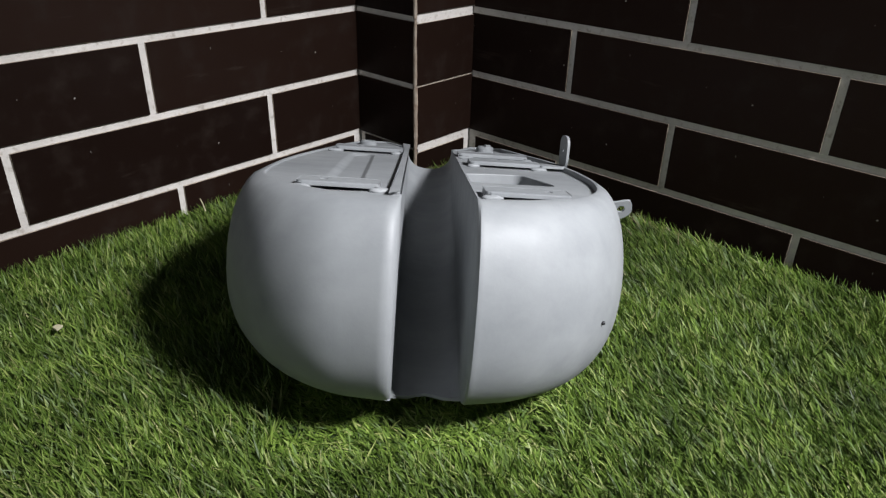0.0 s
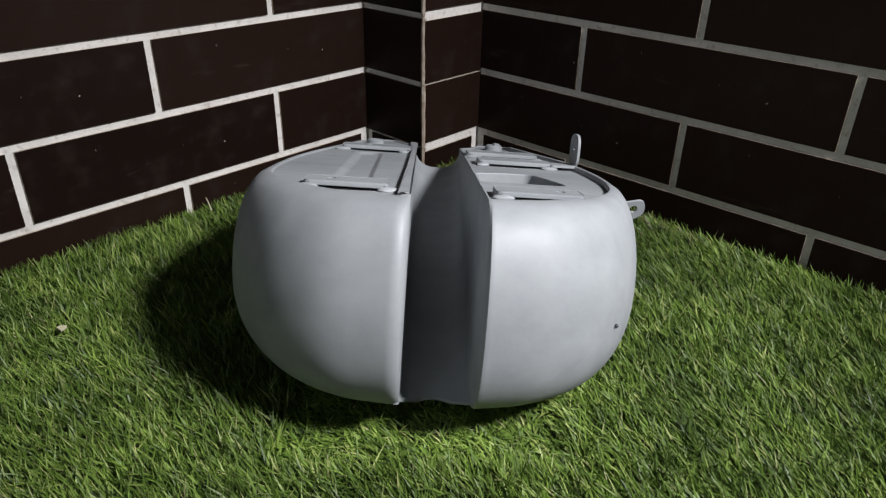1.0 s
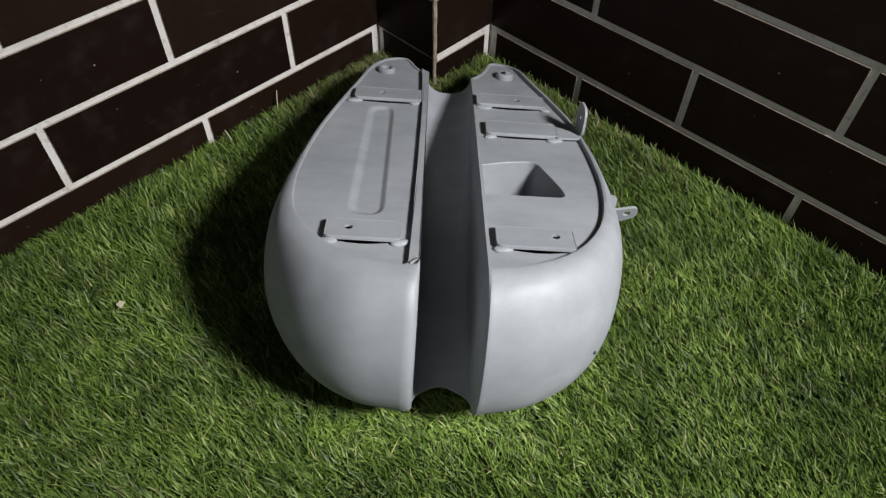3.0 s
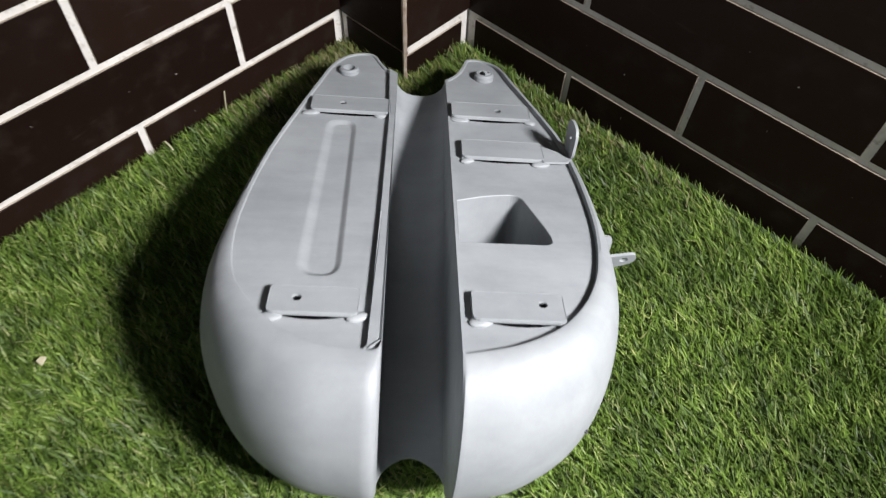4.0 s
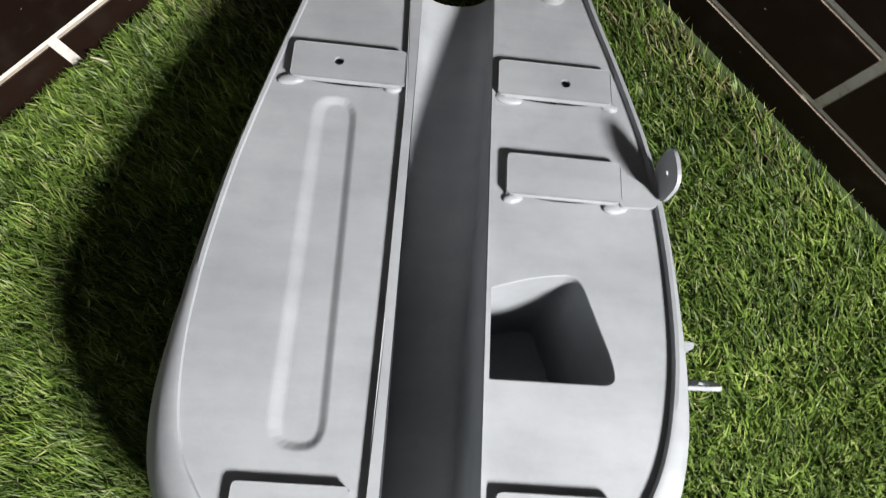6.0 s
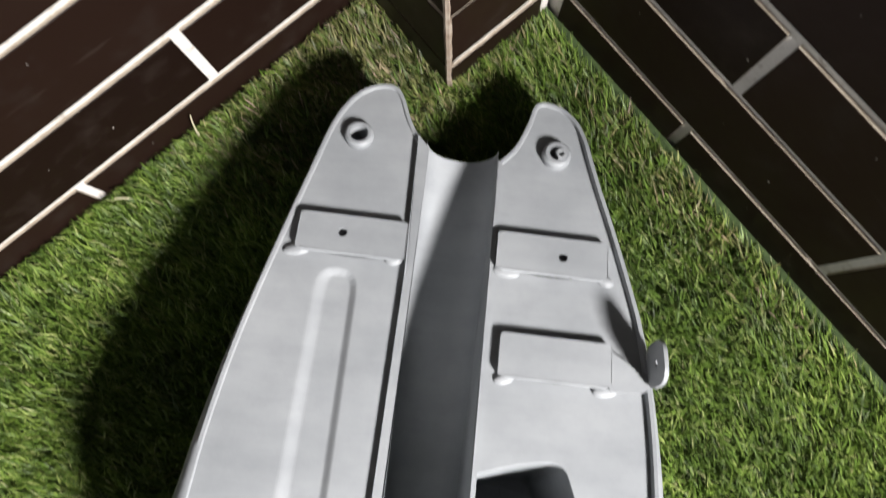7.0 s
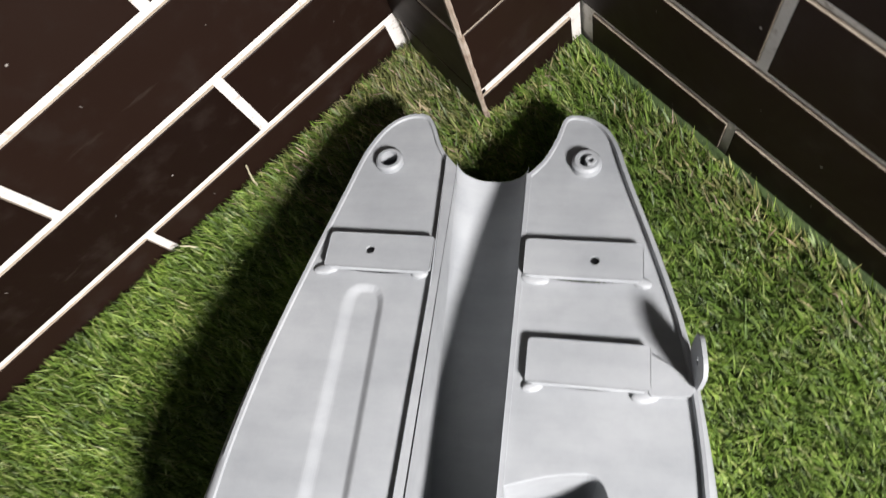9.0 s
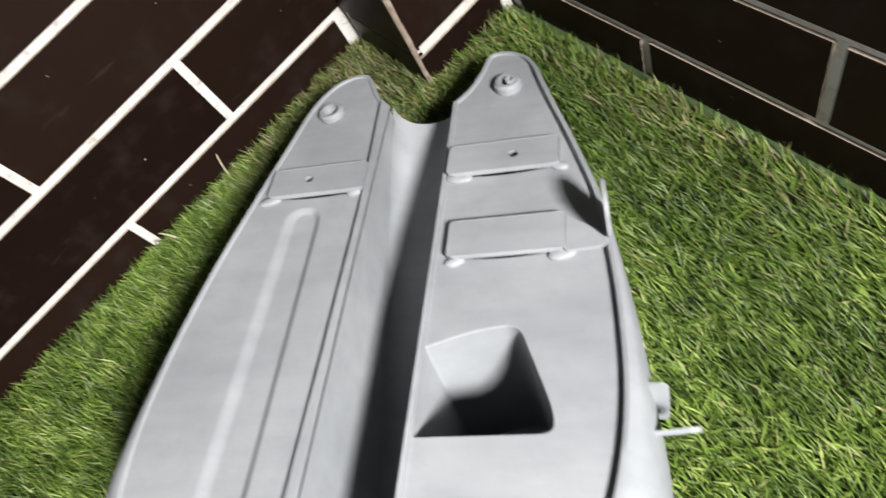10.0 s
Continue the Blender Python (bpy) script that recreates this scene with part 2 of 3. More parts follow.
def half_outline(side, inner):
    pts = spline(HALF if side > 0 else LEFT_HALF, 120)
    pts[:, 0] -= (0.031 - inner) * np.clip(1 - (pts[:, 0] - 0.031) / 0.03, 0, 1)
    run = np.gradient(pts, axis=0)
    run /= np.linalg.norm(run, axis=1)[:, None]
    along = np.linspace(0, 1, len(pts))
    grow = 0.0045 * np.clip((0.78 - along) / 0.2, 0, 1) if side > 0 else 0.0045 * np.clip((0.36 - along) / 0.15, 0, 1)
    pts += np.stack([run[:, 1], -run[:, 0]], 1) * grow[:, None]
    pts[0] = (inner, pts[0][1])
    pts[:, 0] = np.maximum(pts[:, 0], inner)
    return pts


def swell(y, k, n):
    """How far the shell swells out past its rim."""
    front = max(0.0, 1 - y / 0.16)
    rear = max(0.0, min(1.0, (y - 0.10) / 0.18))
    notch = 0.0 if k > n * 0.86 else 1.0
    return (0.017 + 0.022 * front ** 1.3 - 0.014 * rear) * notch


def shell(side, inner):
    """One half of the tank: the rolled rim, the swelling side, the belly and the tunnel's wall."""
    pts = half_outline(side, inner)
    rim = RIM if side > 0 else 0.0022
    n = len(pts)
    tangent = np.gradient(pts, axis=0)
    tangent /= np.linalg.norm(tangent, axis=1)[:, None]
    normal = np.stack([tangent[:, 1], -tangent[:, 0]], 1)
    normal[0] = (0.0, -1.0)
    bm = bmesh.new()
    columns = []
    for k in [*np.linspace(0, 4, 17), *range(5, n)]:
        p = np.array([np.interp(k, range(n), pts[:, 0]), np.interp(k, range(n), pts[:, 1])])
        m = np.array([np.interp(k, range(n), normal[:, 0]), np.interp(k, range(n), normal[:, 1])])
        if k < 6:
            m = np.array([m[0] * k / 6, m[1]])
        q = np.array([inner, min(max(p[1], 0.06), 0.32)])
        roll = ROLL[side]
        past = max(0.0, 1 - (p[0] - inner) / roll) if p[1] < 0.03 else 0.0
        curl = roll * (1 - math.sqrt(1 - past**2))
        square = 0.50 + 0.03 * min(1.0, max(0.0, (p[0] - inner) / 0.10))
        d = depth(q[1])
        w, b = 0.46 * d, swell(p[1], k, n)
        p = p - m * curl
        if side < 0:
            rim = 0.0014 + 0.0016 * min(1.0, max(0.0, (0.30 - k / n) / 0.1))
        else:
            rim = RIM - 0.0030 * min(1.0, max(0.0, (k / n - 0.79) / 0.06))
        line = [(p - m * 0.0036, -0.004), (p - m * 0.0036, rim * 0.4), (p - m * 0.0028, rim), (p - m * 0.0005, rim * 1.1)]
        for a in np.linspace(0.18, 1, 9) * math.pi / 2:
            line.append((p + m * b * math.sin(a), rim - (w + rim) * (1 - math.cos(a))))
        wide = p + m * b
        for a in np.linspace(0, 1, 17)[1:] * math.pi / 2:
            line.append((q + (wide - q) * max(math.cos(a), 0.0) ** square, -w - (d - w) * math.sin(a) ** 0.85))
        columns.append([bm.verts.new((side * max(xy[0], inner), xy[1], z)) for xy, z in line])
    for a, b in zip(columns, columns[1:]):
        for k in range(len(a) - 1):
            bm.faces.new((a[k], a[k + 1], b[k + 1], b[k]))
    border = columns[0][3:] + [c[-1] for c in columns[1:-1]] + columns[-1][3:][::-1]
    bmesh.ops.remove_doubles(bm, verts=bm.verts[:], dist=1e-5)
    border = [v for v in border if v.is_valid]
    wall_verts = [bm.verts.new(v.co) for v in border]
    bm.faces.new(wall_verts)
    bmesh.ops.remove_doubles(bm, verts=bm.verts[:], dist=1e-6)
    bmesh.ops.triangulate(bm, faces=[f for f in bm.faces if len(f.verts) > 4])
    return part("shell", bm, PRIMER, tank, smooth=True)


LEFT_IN, RIGHT_IN = 0.0225, 0.031
shell(1, RIGHT_IN)
shell(-1, LEFT_IN)


def plate_outline(side, inner):
    return [tuple(p) for p in inset([tuple(p) for p in half_outline(side, inner)], 0.002)]


def boss(bm, x, y, r0, r1, hole, h):
    a, b = loop_at(bm, circle(x, y, r0, 24), 0.0002), loop_at(bm, circle(x, y, (r0 + r1) / 2 + 0.0008, 24), h * 0.72)
    c, d, e = loop_at(bm, circle(x, y, r1, 24), h), loop_at(bm, circle(x, y, hole, 24), h), loop_at(bm, circle(x, y, hole * 0.8, 24), -0.06)
    for u, v in ((a, b), (b, c), (c, d), (d, e)):
        ring(bm, u, v)
    bm.faces.new(e)


def lens(x, y, half, dip, n=10):
    """A slot, straight at the rear and bowed to the front."""
    return [(x - half + 2 * half * k / n, y - dip * math.sin(math.pi * k / n)) for k in range(n + 1)] + [(x + half * 0.9, y + 0.002), (x - half * 0.9, y + 0.002)]


# left base plate with its long pressed groove
groove = rounded([(-0.0895, 0.072), (-0.0545, 0.072), (-0.0575, 0.302), (-0.0885, 0.302)], 0.018)
bm = bmesh.new()
outline = [(-x, y) for x, y in plate_outline(-1, 0.0245)][::-1]
loops = sheet(bm, outline, [groove, circle(-0.0739, 0.4057, 0.0108, 24), lens(-0.0715, 0.0314, 0.023, 0.0030), lens(-0.0665, 0.3121, 0.030, 0.0019)], 0.0)
last = loops[1]
for k in range(1, 8):
    t = k / 7
    ease = t * t * (3 - 2 * t)
    low = loop_at(bm, [(x + 0.0035 * t * min(1.0, max(0.0, (-0.066 - x) / 0.012)), y) for x, y in inset(groove, 0.0065 * t)], -0.0026 * ease)
    ring(bm, last, low)
    last = low
bm.faces.new(low)
part("base_plate", bm, PRIMER, tank, "flat grey plate with a long pressed groove")
bm = bmesh.new()
boss(bm, -0.0739, 0.4057, 0.0108, 0.0090, 0.0068, 0.0058)
part("boss", bm, PRIMER, tank, "raised round mounting boss", smooth=True)

# right base plate with the deep pocket
well = [(0.0335, 0.1195), (0.1105, 0.1205), (0.1098, 0.134), (0.0895, 0.1892), (0.0620, 0.1857), (0.0335, 0.1760)]
pocket = rounded(well, (0.003, 0.009, 0.012, 0.010, 0.012, 0.003), 7)
bm = bmesh.new()
loops = sheet(bm, plate_outline(1, RIGHT_IN), [pocket, circle(0.0739, 0.4087, 0.0108, 24), lens(0.0750, 0.0314, 0.023, 0.0030), lens(0.0750, 0.3146, 0.030, 0.0021), lens(0.0800, 0.2401, 0.027, 0.0019)], 0.0)
lip = loop_at(bm, inset(pocket, 0.0005), -0.0008)
low = loop_at(bm, inset(pocket, 0.0030), -0.127)
ring(bm, loops[1], lip)
ring(bm, lip, low)
bm.faces.new(low)
part("base_plate", bm, PRIMER, tank, "flat grey plate with a deep triangular pocket")
bm = bmesh.new()
boss(bm, 0.0739, 0.4087, 0.0110, 0.0088, 0.0060, 0.0074)
right_boss = part("boss", bm, PRIMER, tank, "raised round mounting boss", smooth=True)
bm = bmesh.new()
slab(bm, circle(0.0765, 0.4075, 0.0042, 6), [circle(0.0765, 0.4075, 0.0022, 12)], 0.002, 0.0094)
part("nut", bm, WELD, right_boss, "small primed nut in the boss")

# raised flange of the left half along the tunnel, and its foot at the belly
bm = bmesh.new()
slab(bm, [(-0.0302, 0.0040), (-0.0225, 0.0102), (-0.0225, 0.400), (-0.0285, 0.407), (-0.0272, 0.30), (-0.0290, 0.15)], [], -0.012, 0.0045)
bmesh.ops.bevel(bm, geom=[e for e in bm.edges if all(v.co.z > 0.004 for v in e.verts) and len(e.link_faces) == 2 and abs(e.link_faces[0].normal.z) + abs(e.link_faces[1].normal.z) < 1.5], offset=0.0016, segments=2, affect="EDGES")
part("tunnel_flange", bm, PRIMER, tank, "raised welded flange along the tunnel", smooth=True)
bm = bmesh.new()
slab(bm, rounded([(-0.0380, -0.010), (-0.0225, -0.014), (-0.0225, -0.003), (-0.0370, -0.003)], 0.003), [], -0.1470, -0.1440)
part("flange_foot", bm, PRIMER, tank, "small turned-out foot of the flange")

bm = bmesh.new()
slab(bm, [(0.0309, 0.0), (0.0345, 0.0005), (0.0345, 0.398), (0.0309, 0.400)], [], -0.012, 0.0014)
part("tunnel_flange", bm, PRIMER, tank, "thin welded edge along the tunnel")

# tunnel floor between the halves, arched at its front lip and hollow at its rear end
bm = bmesh.new()
rows = []
for k in range(25):
    t = k / 24
    row = []
    for j in range(13):
        s = 0.5 - 0.5 * math.cos(math.pi * j / 12)
        x = -LEFT_IN - 0.0005 + s * (LEFT_IN + RIGHT_IN + 0.001)
        c = 2 * s - 1
        y0 = -0.014 + 0.044 * (1 - c * c) ** 0.45
        y = y0 + (0.409 + 0.002 * c * c - y0) * t
        z = -0.161 + (0.354 * (y - 0.026) if y > 0.026 else 0.30 * (0.026 - y)) + 0.020 * (1 - math.sqrt(1 - min(abs(c), 1.0) ** 2.6)) * min(1.0, 0.35 + 3 * t)
        row.append((x, y, min(z, -0.004)))
    rows.append(row)
top = [[bm.verts.new(p) for p in row] for row in rows]
under = [[bm.verts.new((x, y, z - 0.0025)) for x, y, z in row] for row in rows]
for a, flip in ((top, 1), (under, -1)):
    for r0, r1 in zip(a, a[1:]):
        for j in range(12):
            bm.faces.new((r0[j], r0[j + 1], r1[j + 1], r1[j])[::flip])
for a, b in ((top[0], under[0]), (top[-1], under[-1]), ([r[0] for r in top], [r[0] for r in under]), ([r[-1] for r in top], [r[-1] for r in under])):
    for j in range(len(a) - 1):
        bm.faces.new((a[j], a[j + 1], b[j + 1], b[j]))
part("tunnel_floor", bm, PRIMER, tank, smooth=True)


def weld(bm, x, y, r, z=0.002):
    made = bmesh.ops.create_icosphere(bm, subdivisions=3, radius=r, matrix=Matrix.Translation((x, y, z)) @ Matrix.Rotation(random.uniform(-0.3, 0.3), 4, "Z") @ Matrix.Diagonal((random.uniform(1.0, 1.7), random.uniform(0.6, 0.85), 0.42, 1)))
    for v in made["verts"]:
        v.co += Vector((random.uniform(-1, 1), random.uniform(-1, 1), random.uniform(-0.4, 0.4))) * r * 0.04


def strap(x0, x1, y0, y1, hole=None, top=0.0058, corners=()):
    """A bridge-shaped mounting strap, open at front and rear, welded at its ends."""
    bm = bmesh.new()
    outline = rounded([(x0, y0), (x1, y0), (x1, y1), (x0, y1)], 0.004, 4)
    slab(bm, outline, [circle(*hole, 0.0031, 16)] if hole else [], top - 0.0020, top)
    bm.normal_update()
    rim = [e for e in bm.edges if all(abs(v.co.z - top) < 1e-6 for v in e.verts) and any(abs(f.normal.z) < 0.5 for f in e.link_faces)]
    bmesh.ops.bevel(bm, geom=rim, offset=0.0008, segments=2, affect="EDGES", clamp_overlap=True)
    for xa, xb in ((x0, x0 + 0.0022), (x1 - 0.0022, x1)):
        box(bm, xa, xb, y0 + 0.002, y1 - 0.002, -0.0015, top - 0.0015)
    box(bm, x0 + 0.001, x1 - 0.001, y1 - 0.0030, y1 - 0.0008, -0.0012, top - 0.0015)
    box(bm, x0 + 0.004, x1 - 0.004, y0 - 0.0004, y0 + 0.0016, 0.0020, top - 0.0004, 0.0005)
    ob = part("bracket", bm, PRIMER, tank, "welded mounting strap" + (" with a bolt hole" if hole else ""))
    for x, y in corners:
        bm = bmesh.new()
        weld(bm, x, y, 0.0060, 0.0010)
        part("weld", bm, WELD, ob, "lumpy weld bead", smooth=True)
    if hole:
        # dark disc added under the strap in place of the bolt hole's shade
        bm = bmesh.new()
        slab(bm, circle(*hole, 0.0042, 16), [], 0.0008, 0.0016)
        part("threaded_plug", bm, DARK_FILL, ob, "dark disc in place of the shade in the hole")
    return ob


strap(-0.1045, -0.0285, 0.3105, 0.3385, (-0.0735, 0.3256), corners=((-0.1035, 0.3105), (-0.0360, 0.3115)))
strap(0.0350, 0.1140, 0.3130, 0.3410, (0.0818, 0.3267), corners=((0.0430, 0.3130), (0.1135, 0.3140)))
strap(-0.1015, -0.0395, 0.0300, 0.0555, (-0.0824, 0.0438), corners=((-0.0985, 0.0290), (-0.0395, 0.0310)))
strap(0.0395, 0.1055, 0.0300, 0.0575, (0.0903, 0.0461), corners=((0.0455, 0.0310), (0.1040, 0.0320)))
stay = strap(0.0420, 0.1180, 0.2385, 0.2680, corners=((0.0470, 0.2375), (0.1150, 0.2375)))
bm = bmesh.new()
slab(bm, rounded([(0.1160, 0.2360), (0.1400, 0.2375), (0.1445, 0.2440), (0.1300, 0.2560), (0.1160, 0.2640)], 0.004), [], 0.0030, 0.0055)
foot = part("stay_foot", bm, PRIMER, stay, "flat foot of the stay")
bm = bmesh.new()
ear = rounded([(-0.0145, 0.0), (0.0145, 0.0), (0.0145, 0.034), (-0.0145, 0.034)], 0.0125, 7)
slab(bm, ear, [circle(0.0, 0.019, 0.0022, 16)], -0.0013, 0.0013)
bmesh.ops.transform(bm, verts=bm.verts[:], matrix=Matrix.Translation((0.1432, 0.2545, 0.0030)) @ Matrix.Rotation(radians(4), 4, "Z") @ Matrix(((0, 0, 1, 0), (1, 0, 0, 0), (0, 1, 0, 0), (0, 0, 0, 1))))
part("stay_ear", bm, PRIMER, stay, "upright rounded ear with a hole")

# side lug with its hole
bm = bmesh.new()
lug = rounded([(-0.022, -0.012), (-0.004, -0.012), (0.012, -0.006), (0.012, 0.009), (-0.022, 0.009)], 0.006)
slab(bm, lug, [circle(0.002, 0.001, 0.0036, 16)], -0.0013, 0.0013)
bmesh.ops.transform(bm, verts=bm.verts[:], matrix=Matrix.Translation((0.1710, 0.1290, -0.0180)) @ Matrix.Rotation(radians(-12), 4, "Y") @ Matrix.Rotation(radians(114), 4, "X"))
part("side_lug", bm, PRIMER, tank, "small flat lug with a bolt hole")

bm = bmesh.new()
bmesh.ops.create_icosphere(bm, subdivisions=2, radius=0.0017, matrix=Matrix.Translation((0.1330, 0.0047, -0.0843)))
part("pinhole", bm, DARK_FILL, tank, "tiny dark pinhole in the primer", smooth=True)
bm = bmesh.new()
slab(bm, rounded([(-0.014, -0.032), (0.009, -0.030), (0.009, 0.006), (-0.014, 0.007)], 0.005), [], -0.0012, 0.0012)
bmesh.ops.transform(bm, verts=bm.verts[:], matrix=Matrix.Translation((0.1600, 0.1540, -0.0200)) @ Matrix.Rotation(radians(88), 4, "X"))
part("side_lug", bm, PRIMER, tank, "short flat lug on the tank's side")

# ---------------------------------------------------------------- turf blades
def turf():
    rng = np.random.default_rng(4)
    n = 300000
    x, y = rng.uniform(-1.12, -0.009, n), rng.uniform(-1.12, -0.005, n)
    keep = ~((x > -COLUMN) & (y > -COLUMN)) & (x + y > -1.75)
    tuft = 0.0065
    gx, gy = np.round(x / tuft) * tuft, np.round(y / tuft) * tuft
    x, y = x * 0.55 + gx * 0.45, y * 0.55 + gy * 0.45
    inv = np.array(TANK.inverted())
    loc = inv[:3, :3] @ np.stack([x, y, np.full(n, 0.012)]) + inv[:3, 3:4]
    squash = (np.abs(loc[0]) < 0.11) & (loc[1] > -0.035) & (loc[1] < 0.41)
    x, y, squash = x[keep], y[keep], squash[keep]
    n = len(x)
    sway = np.stack([np.sin(11 * x + 5 * y + 1) + 0.7 * np.sin(-17 * x + 23 * y) + 0.6 * np.sin(37 * x + 29 * y + 2),
                     np.sin(7 * x - 12 * y + 2) + 0.7 * np.sin(21 * x + 15 * y + 4) + 0.6 * np.sin(-31 * x + 41 * y)], 1) * 0.55
    turn = rng.uniform(0, 2 * np.pi, n)
    length = rng.uniform(0.015, 0.027, n) * np.clip(0.62 - x / 0.07, 0, 1) * np.clip(0.75 - y / 0.10, 0, 1)
    length = np.where(squash, 0.5 * length, length)
    lean = rng.uniform(0.12, 0.95, n)
    dx = 0.80 * np.cos(turn) * lean + 0.13 * sway[:, 0] - 0.06
    dy = 0.80 * np.sin(turn) * lean + 0.13 * sway[:, 1] + 0.55
    up = 0.74 * np.sqrt(np.maximum(1.15 - 0.78 * lean, 0.12))
    up = np.where(squash, 0.25, up)
    norm = np.sqrt(dx**2 + dy**2 + up**2)
    dx, dy, up = dx / norm, dy / norm, up / norm
    dx = np.where(dx > 0, np.minimum(dx, (-0.0035 - x) / (1.26 * length + 1e-6)), dx)
    dy = np.where(dy > 0, np.minimum(dy, (-0.0035 - y) / (1.26 * length + 1e-6)), dy)
    width = rng.uniform(0.0005, 0.00105, n)
    face = rng.uniform(0, 2 * np.pi, n)
    wx, wy = np.cos(face) * width, np.sin(face) * width
    verts = np.zeros((n, 5, 3))
    for j, (s, w, drop) in enumerate(((0.0, 1.0, 0.0), (0.0, -1.0, 0.0), (0.55, 0.85, 0.05), (0.55, -0.85, 0.05), (1.0, 0.0, 0.26))):
        verts[:, j, 0] = x + dx * s * length * (1 + drop) + wx * w
        verts[:, j, 1] = y + dy * s * length * (1 + drop) + wy * w
        verts[:, j, 2] = np.maximum(0.001 + (up * s - drop * s * (1 - up)) * length, 0.0008)
    far = np.hypot((x + 0.15) * 0.8, y + 0.05)
    dry = rng.uniform(0, 1, n) < 0.85 * np.clip(1.15 - far / 0.13, 0, 1)
    dry |= rng.uniform(0, 1, n) < 0.5 * np.clip(1 - np.hypot(x + 0.02, (y + 0.32) * 0.25) / 0.05, 0, 1)
    blades("artificial_turf", verts[~dry], BLADE, "dense green artificial turf with mixed blade tones")
    blades("faded_turf", verts[dry], DRY, "faded brownish turf blades by the column")


def blades(name, verts, mat, label):
    n = len(verts)
    base = (np.arange(n) * 5)[:, None]
    tris = np.concatenate([base + [0, 1, 3], base + [0, 3, 2], base + [2, 3, 4]], 1).reshape(-1)
    mesh = bpy.data.meshes.new(name)
    mesh.vertices.add(n * 5)
    mesh.vertices.foreach_set("co", verts.reshape(-1))
    mesh.loops.add(len(tris))
    mesh.loops.foreach_set("vertex_index", tris.astype(np.int32))
    mesh.polygons.add(n * 3)
    mesh.polygons.foreach_set("loop_start", np.arange(0, n * 9, 3, dtype=np.int32))
    mesh.update()
    mesh.validate()
    mesh.materials.append(mat)
    tagged(new(name, mesh), label, "turf", kind="stuff")


turf()


def stalk(x, y, height, lean, turn):
    """A pale dry straw standing in the turf."""
    bm = bmesh.new()
    rows = []
    for k in range(5):
        t = k / 4
        w = 0.0011 * (1 - 0.5 * t)
        c = Vector((lean * t * t, 0, height * t))
        rows.append([bm.verts.new(c + Vector(o)) for o in ((-w, -0.0004, 0), (w, -0.0004, 0), (w, 0.0004, 0), (-w, 0.0004, 0))])
    for a, b in zip(rows, rows[1:]):
        ring(bm, a, b)
    bm.faces.new(rows[0])
    bm.faces.new(rows[-1])
    ob = tagged(part("straw", bm, STRAW), "pale dry straw standing in the turf", "straw", "straws in the turf")
    ob.matrix_world = pose(x, y, 0.0, 0, 0, turn)


for x, y, height, lean, turn in ((-0.300, -0.012, 0.036, 0.010, 40), (-0.375, -0.017, 0.030, -0.006, 10)):
    stalk(x, y, height, lean, turn)
bm = bmesh.new()
slab(bm, rounded([(-0.004, -0.003), (0.005, -0.002), (0.004, 0.003), (-0.002, 0.004)], 0.0015), [], 0.0, 0.0012)
scrap = tagged(part("wood_chip", bm, STRAW), "small pale wood chip lying in the turf", "wood chip")
scrap.matrix_world = pose(-0.602, -0.157, 0.0200, 12, 8, 30)


# ---------------------------------------------------------------- wall tiles
TILES = {}


def tile_mesh(length, height):
    """A thin glazed tile facing -y, its middle at the origin."""
    key = (round(length, 4), round(height, 4))
    if key not in TILES:
        bm = bmesh.new()
        box(bm, -length / 2, length / 2, 0.0, 0.008, -height / 2, height / 2)
        front = [e for e in bm.edges if all(v.co.y < 0.001 for v in e.verts)]
        bmesh.ops.bevel(bm, geom=front, offset=0.0006, segments=1, affect="EDGES")
        mesh = bpy.data.meshes.new("tile")
        bm.to_mesh(mesh)
        bm.free()
        mesh.materials.append(TILE)
        mesh.materials.append(EDGE)
        for f in mesh.polygons:
            f.material_index = 1 if abs(f.normal.y) < 0.2 else 0
        TILES[key] = mesh
    return TILES[key]


def lay(parent, a, b, z0, z1, east, plane=0.0):
    """A tile from a to b along a wall, between two heights."""
    tile = new("tile", tile_mesh(b - a, z1 - z0))
    mid, z = (a + b) / 2, (z0 + z1) / 2
    jog = random.uniform(-0.0003, 0.0002)
    tile.matrix_world = pose(plane + jog, mid, z, 0, 0, -90) if east else pose(mid, plane + jog, z)
    tile.parent = parent


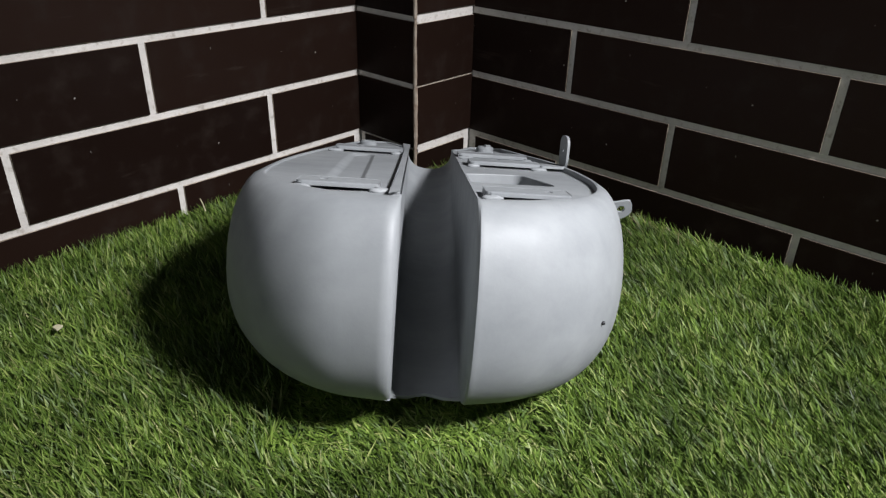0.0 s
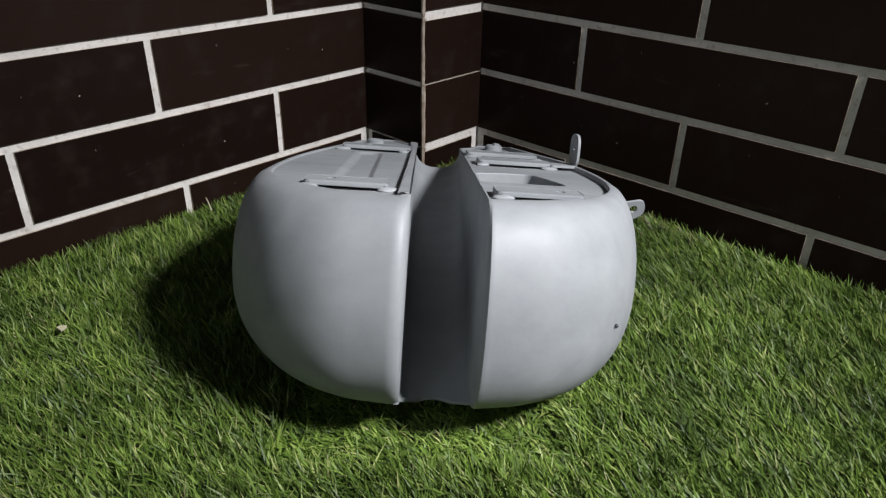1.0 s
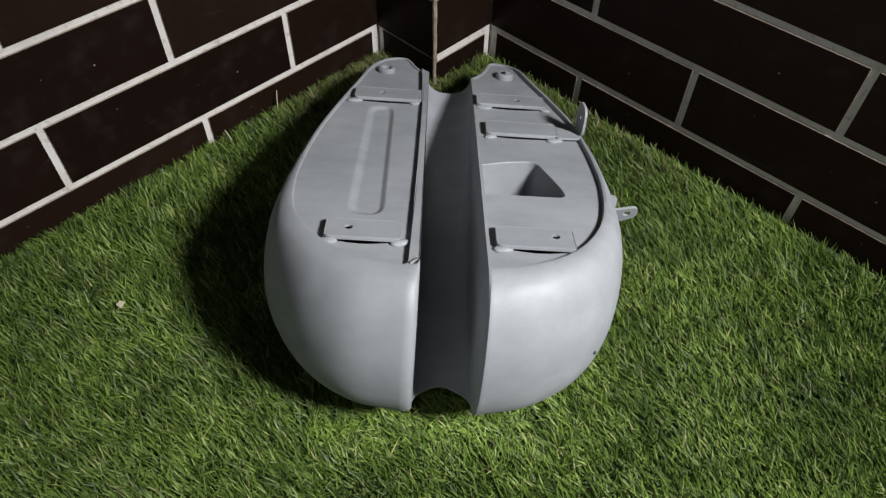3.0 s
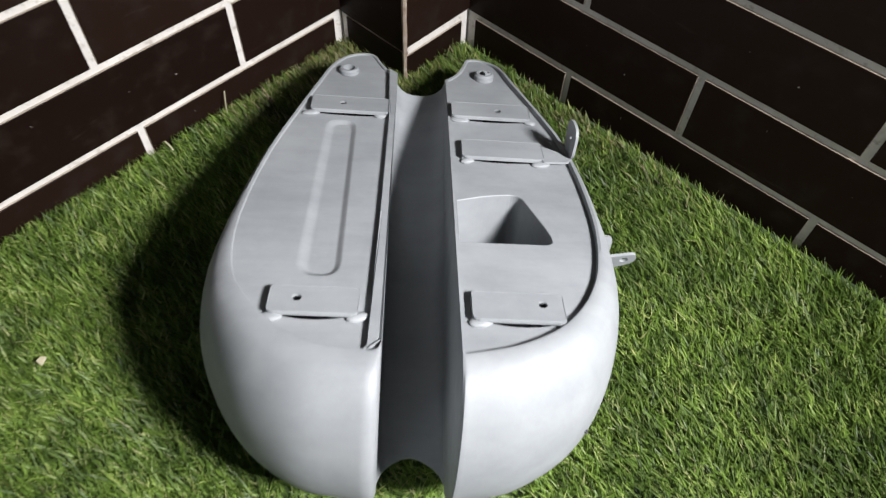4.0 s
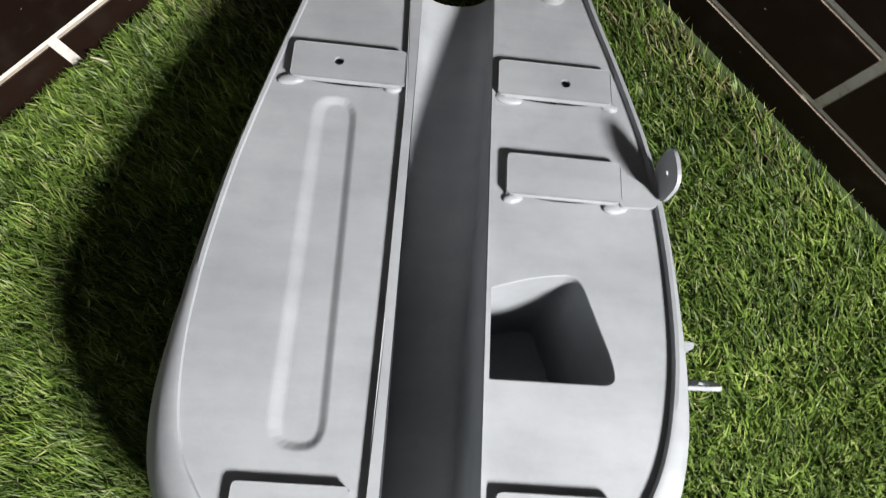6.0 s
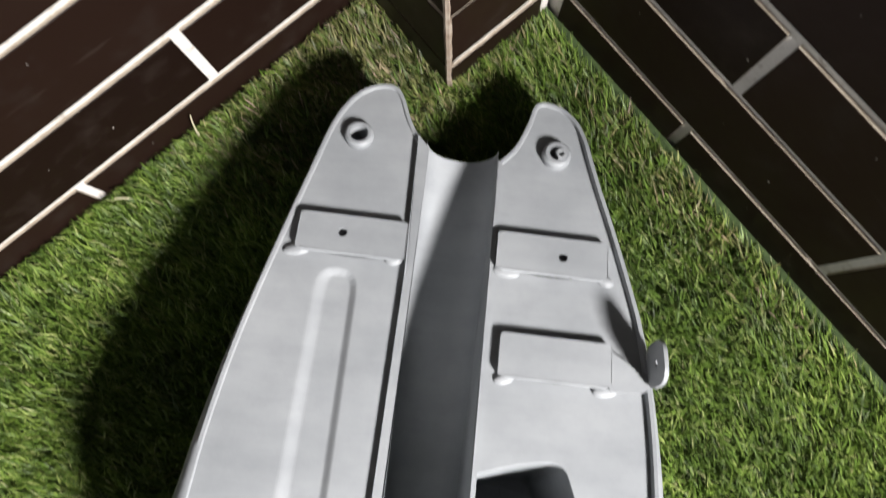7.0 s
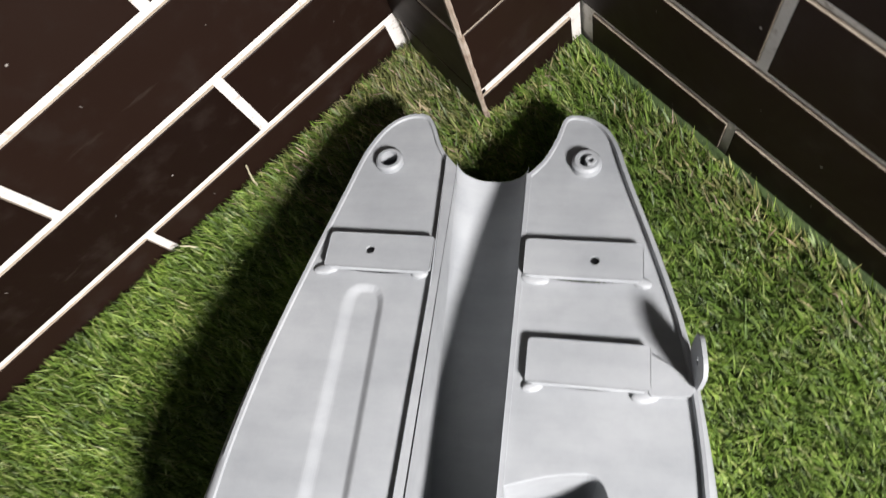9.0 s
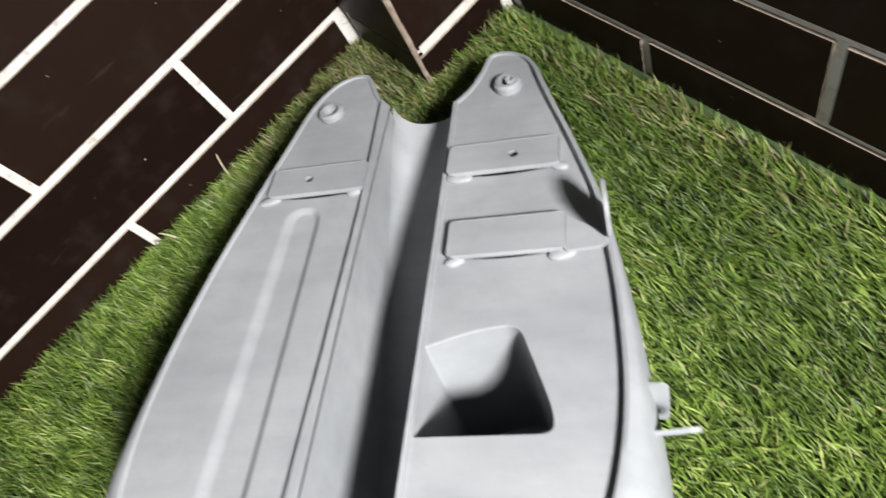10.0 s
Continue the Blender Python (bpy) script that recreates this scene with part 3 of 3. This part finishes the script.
HALFJ = JOINT / 2
for r in range(-1, 7):
    z0, z1 = LEVEL + r * ROW + HALFJ, LEVEL + (r + 1) * ROW - HALFJ
    for owner, east, starts in ((wall_north, False, (-0.3930, -0.2575, -0.4095, -0.255)), (wall_east, True, (-0.2670, -0.4135, -0.2705, -0.4135))):
        joint = starts[r + 1] if r < 3 else starts[2 + (r + 1) % 2]
        edge = joint + PITCH * math.ceil((-COLUMN - joint) / PITCH - 1e-6)
        right = edge
        while right > -2.2:
            a, b = right - PITCH + HALFJ, min(right - HALFJ, -COLUMN + 0.004)
            if r == -1:
                b = min(right - HALFJ, -COLUMN - 0.011)
            if b - a > 0.012:
                lay(owner, a, b, max(z0, -0.03), z1, east)
            right -= PITCH
    for east in (False, True):
        lo, hi = LEVEL + r * ROW, LEVEL + (r + 1) * ROW
        if east:
            lay(wall_column, -COLUMN + 0.003, 0.002 if r > -1 else -0.010, max(lo + HALFJ * (0.3 if r == 0 else 0.8), -0.03), hi - HALFJ * (0.3 if r == -1 else 0.8), True, -COLUMN)
        else:
            lay(wall_column, -COLUMN + 0.003, 0.002 if r > -1 else -0.012, max(lo + (0.0010 if r == 1 else 0.0062), -0.03), hi - (0.0010 if r == 0 else 0.0115 if r == 2 else 0.0062), False, -COLUMN)



def worn_edge(z0, z1):
    """The bare, unevenly chipped corner between the tiles of the column's two faces."""
    bm = bmesh.new()
    rows, steps = [], 14
    west, south = random.uniform(0.0, 0.0012), random.uniform(0.0, 0.0012)
    for k in range(steps + 1):
        west = min(max(west + random.uniform(-0.0006, 0.0006), -0.0018), 0.0016)
        south = min(max(south + random.uniform(-0.0006, 0.0006), -0.0018), 0.0016)
        nose = random.uniform(0.0, 0.0004)
        z, c = z0 + (z1 - z0) * k / steps, -COLUMN
        rows.append([bm.verts.new(p) for p in ((c - 0.0006, c + 0.0022 + south, z), (c - 0.0007, c + nose + 0.0008, z), (c + nose, c + nose, z),
                                               (c + nose + 0.0008, c - 0.0007, z), (c + 0.0022 + west, c - 0.0006, z), (c + 0.006, c + 0.006, z))])
    for a, b in zip(rows, rows[1:]):
        ring(bm, a, b)
    bm.faces.new(rows[0])
    bm.faces.new(rows[-1])
    part("chipped_edge", bm, CLAY, wall_column, "bare chipped clay edge of the corner tiles")


for r in range(-1, 7):
    worn_edge(max(LEVEL + r * ROW + 0.0004, 0.0), LEVEL + (r + 1) * ROW - 0.0004)
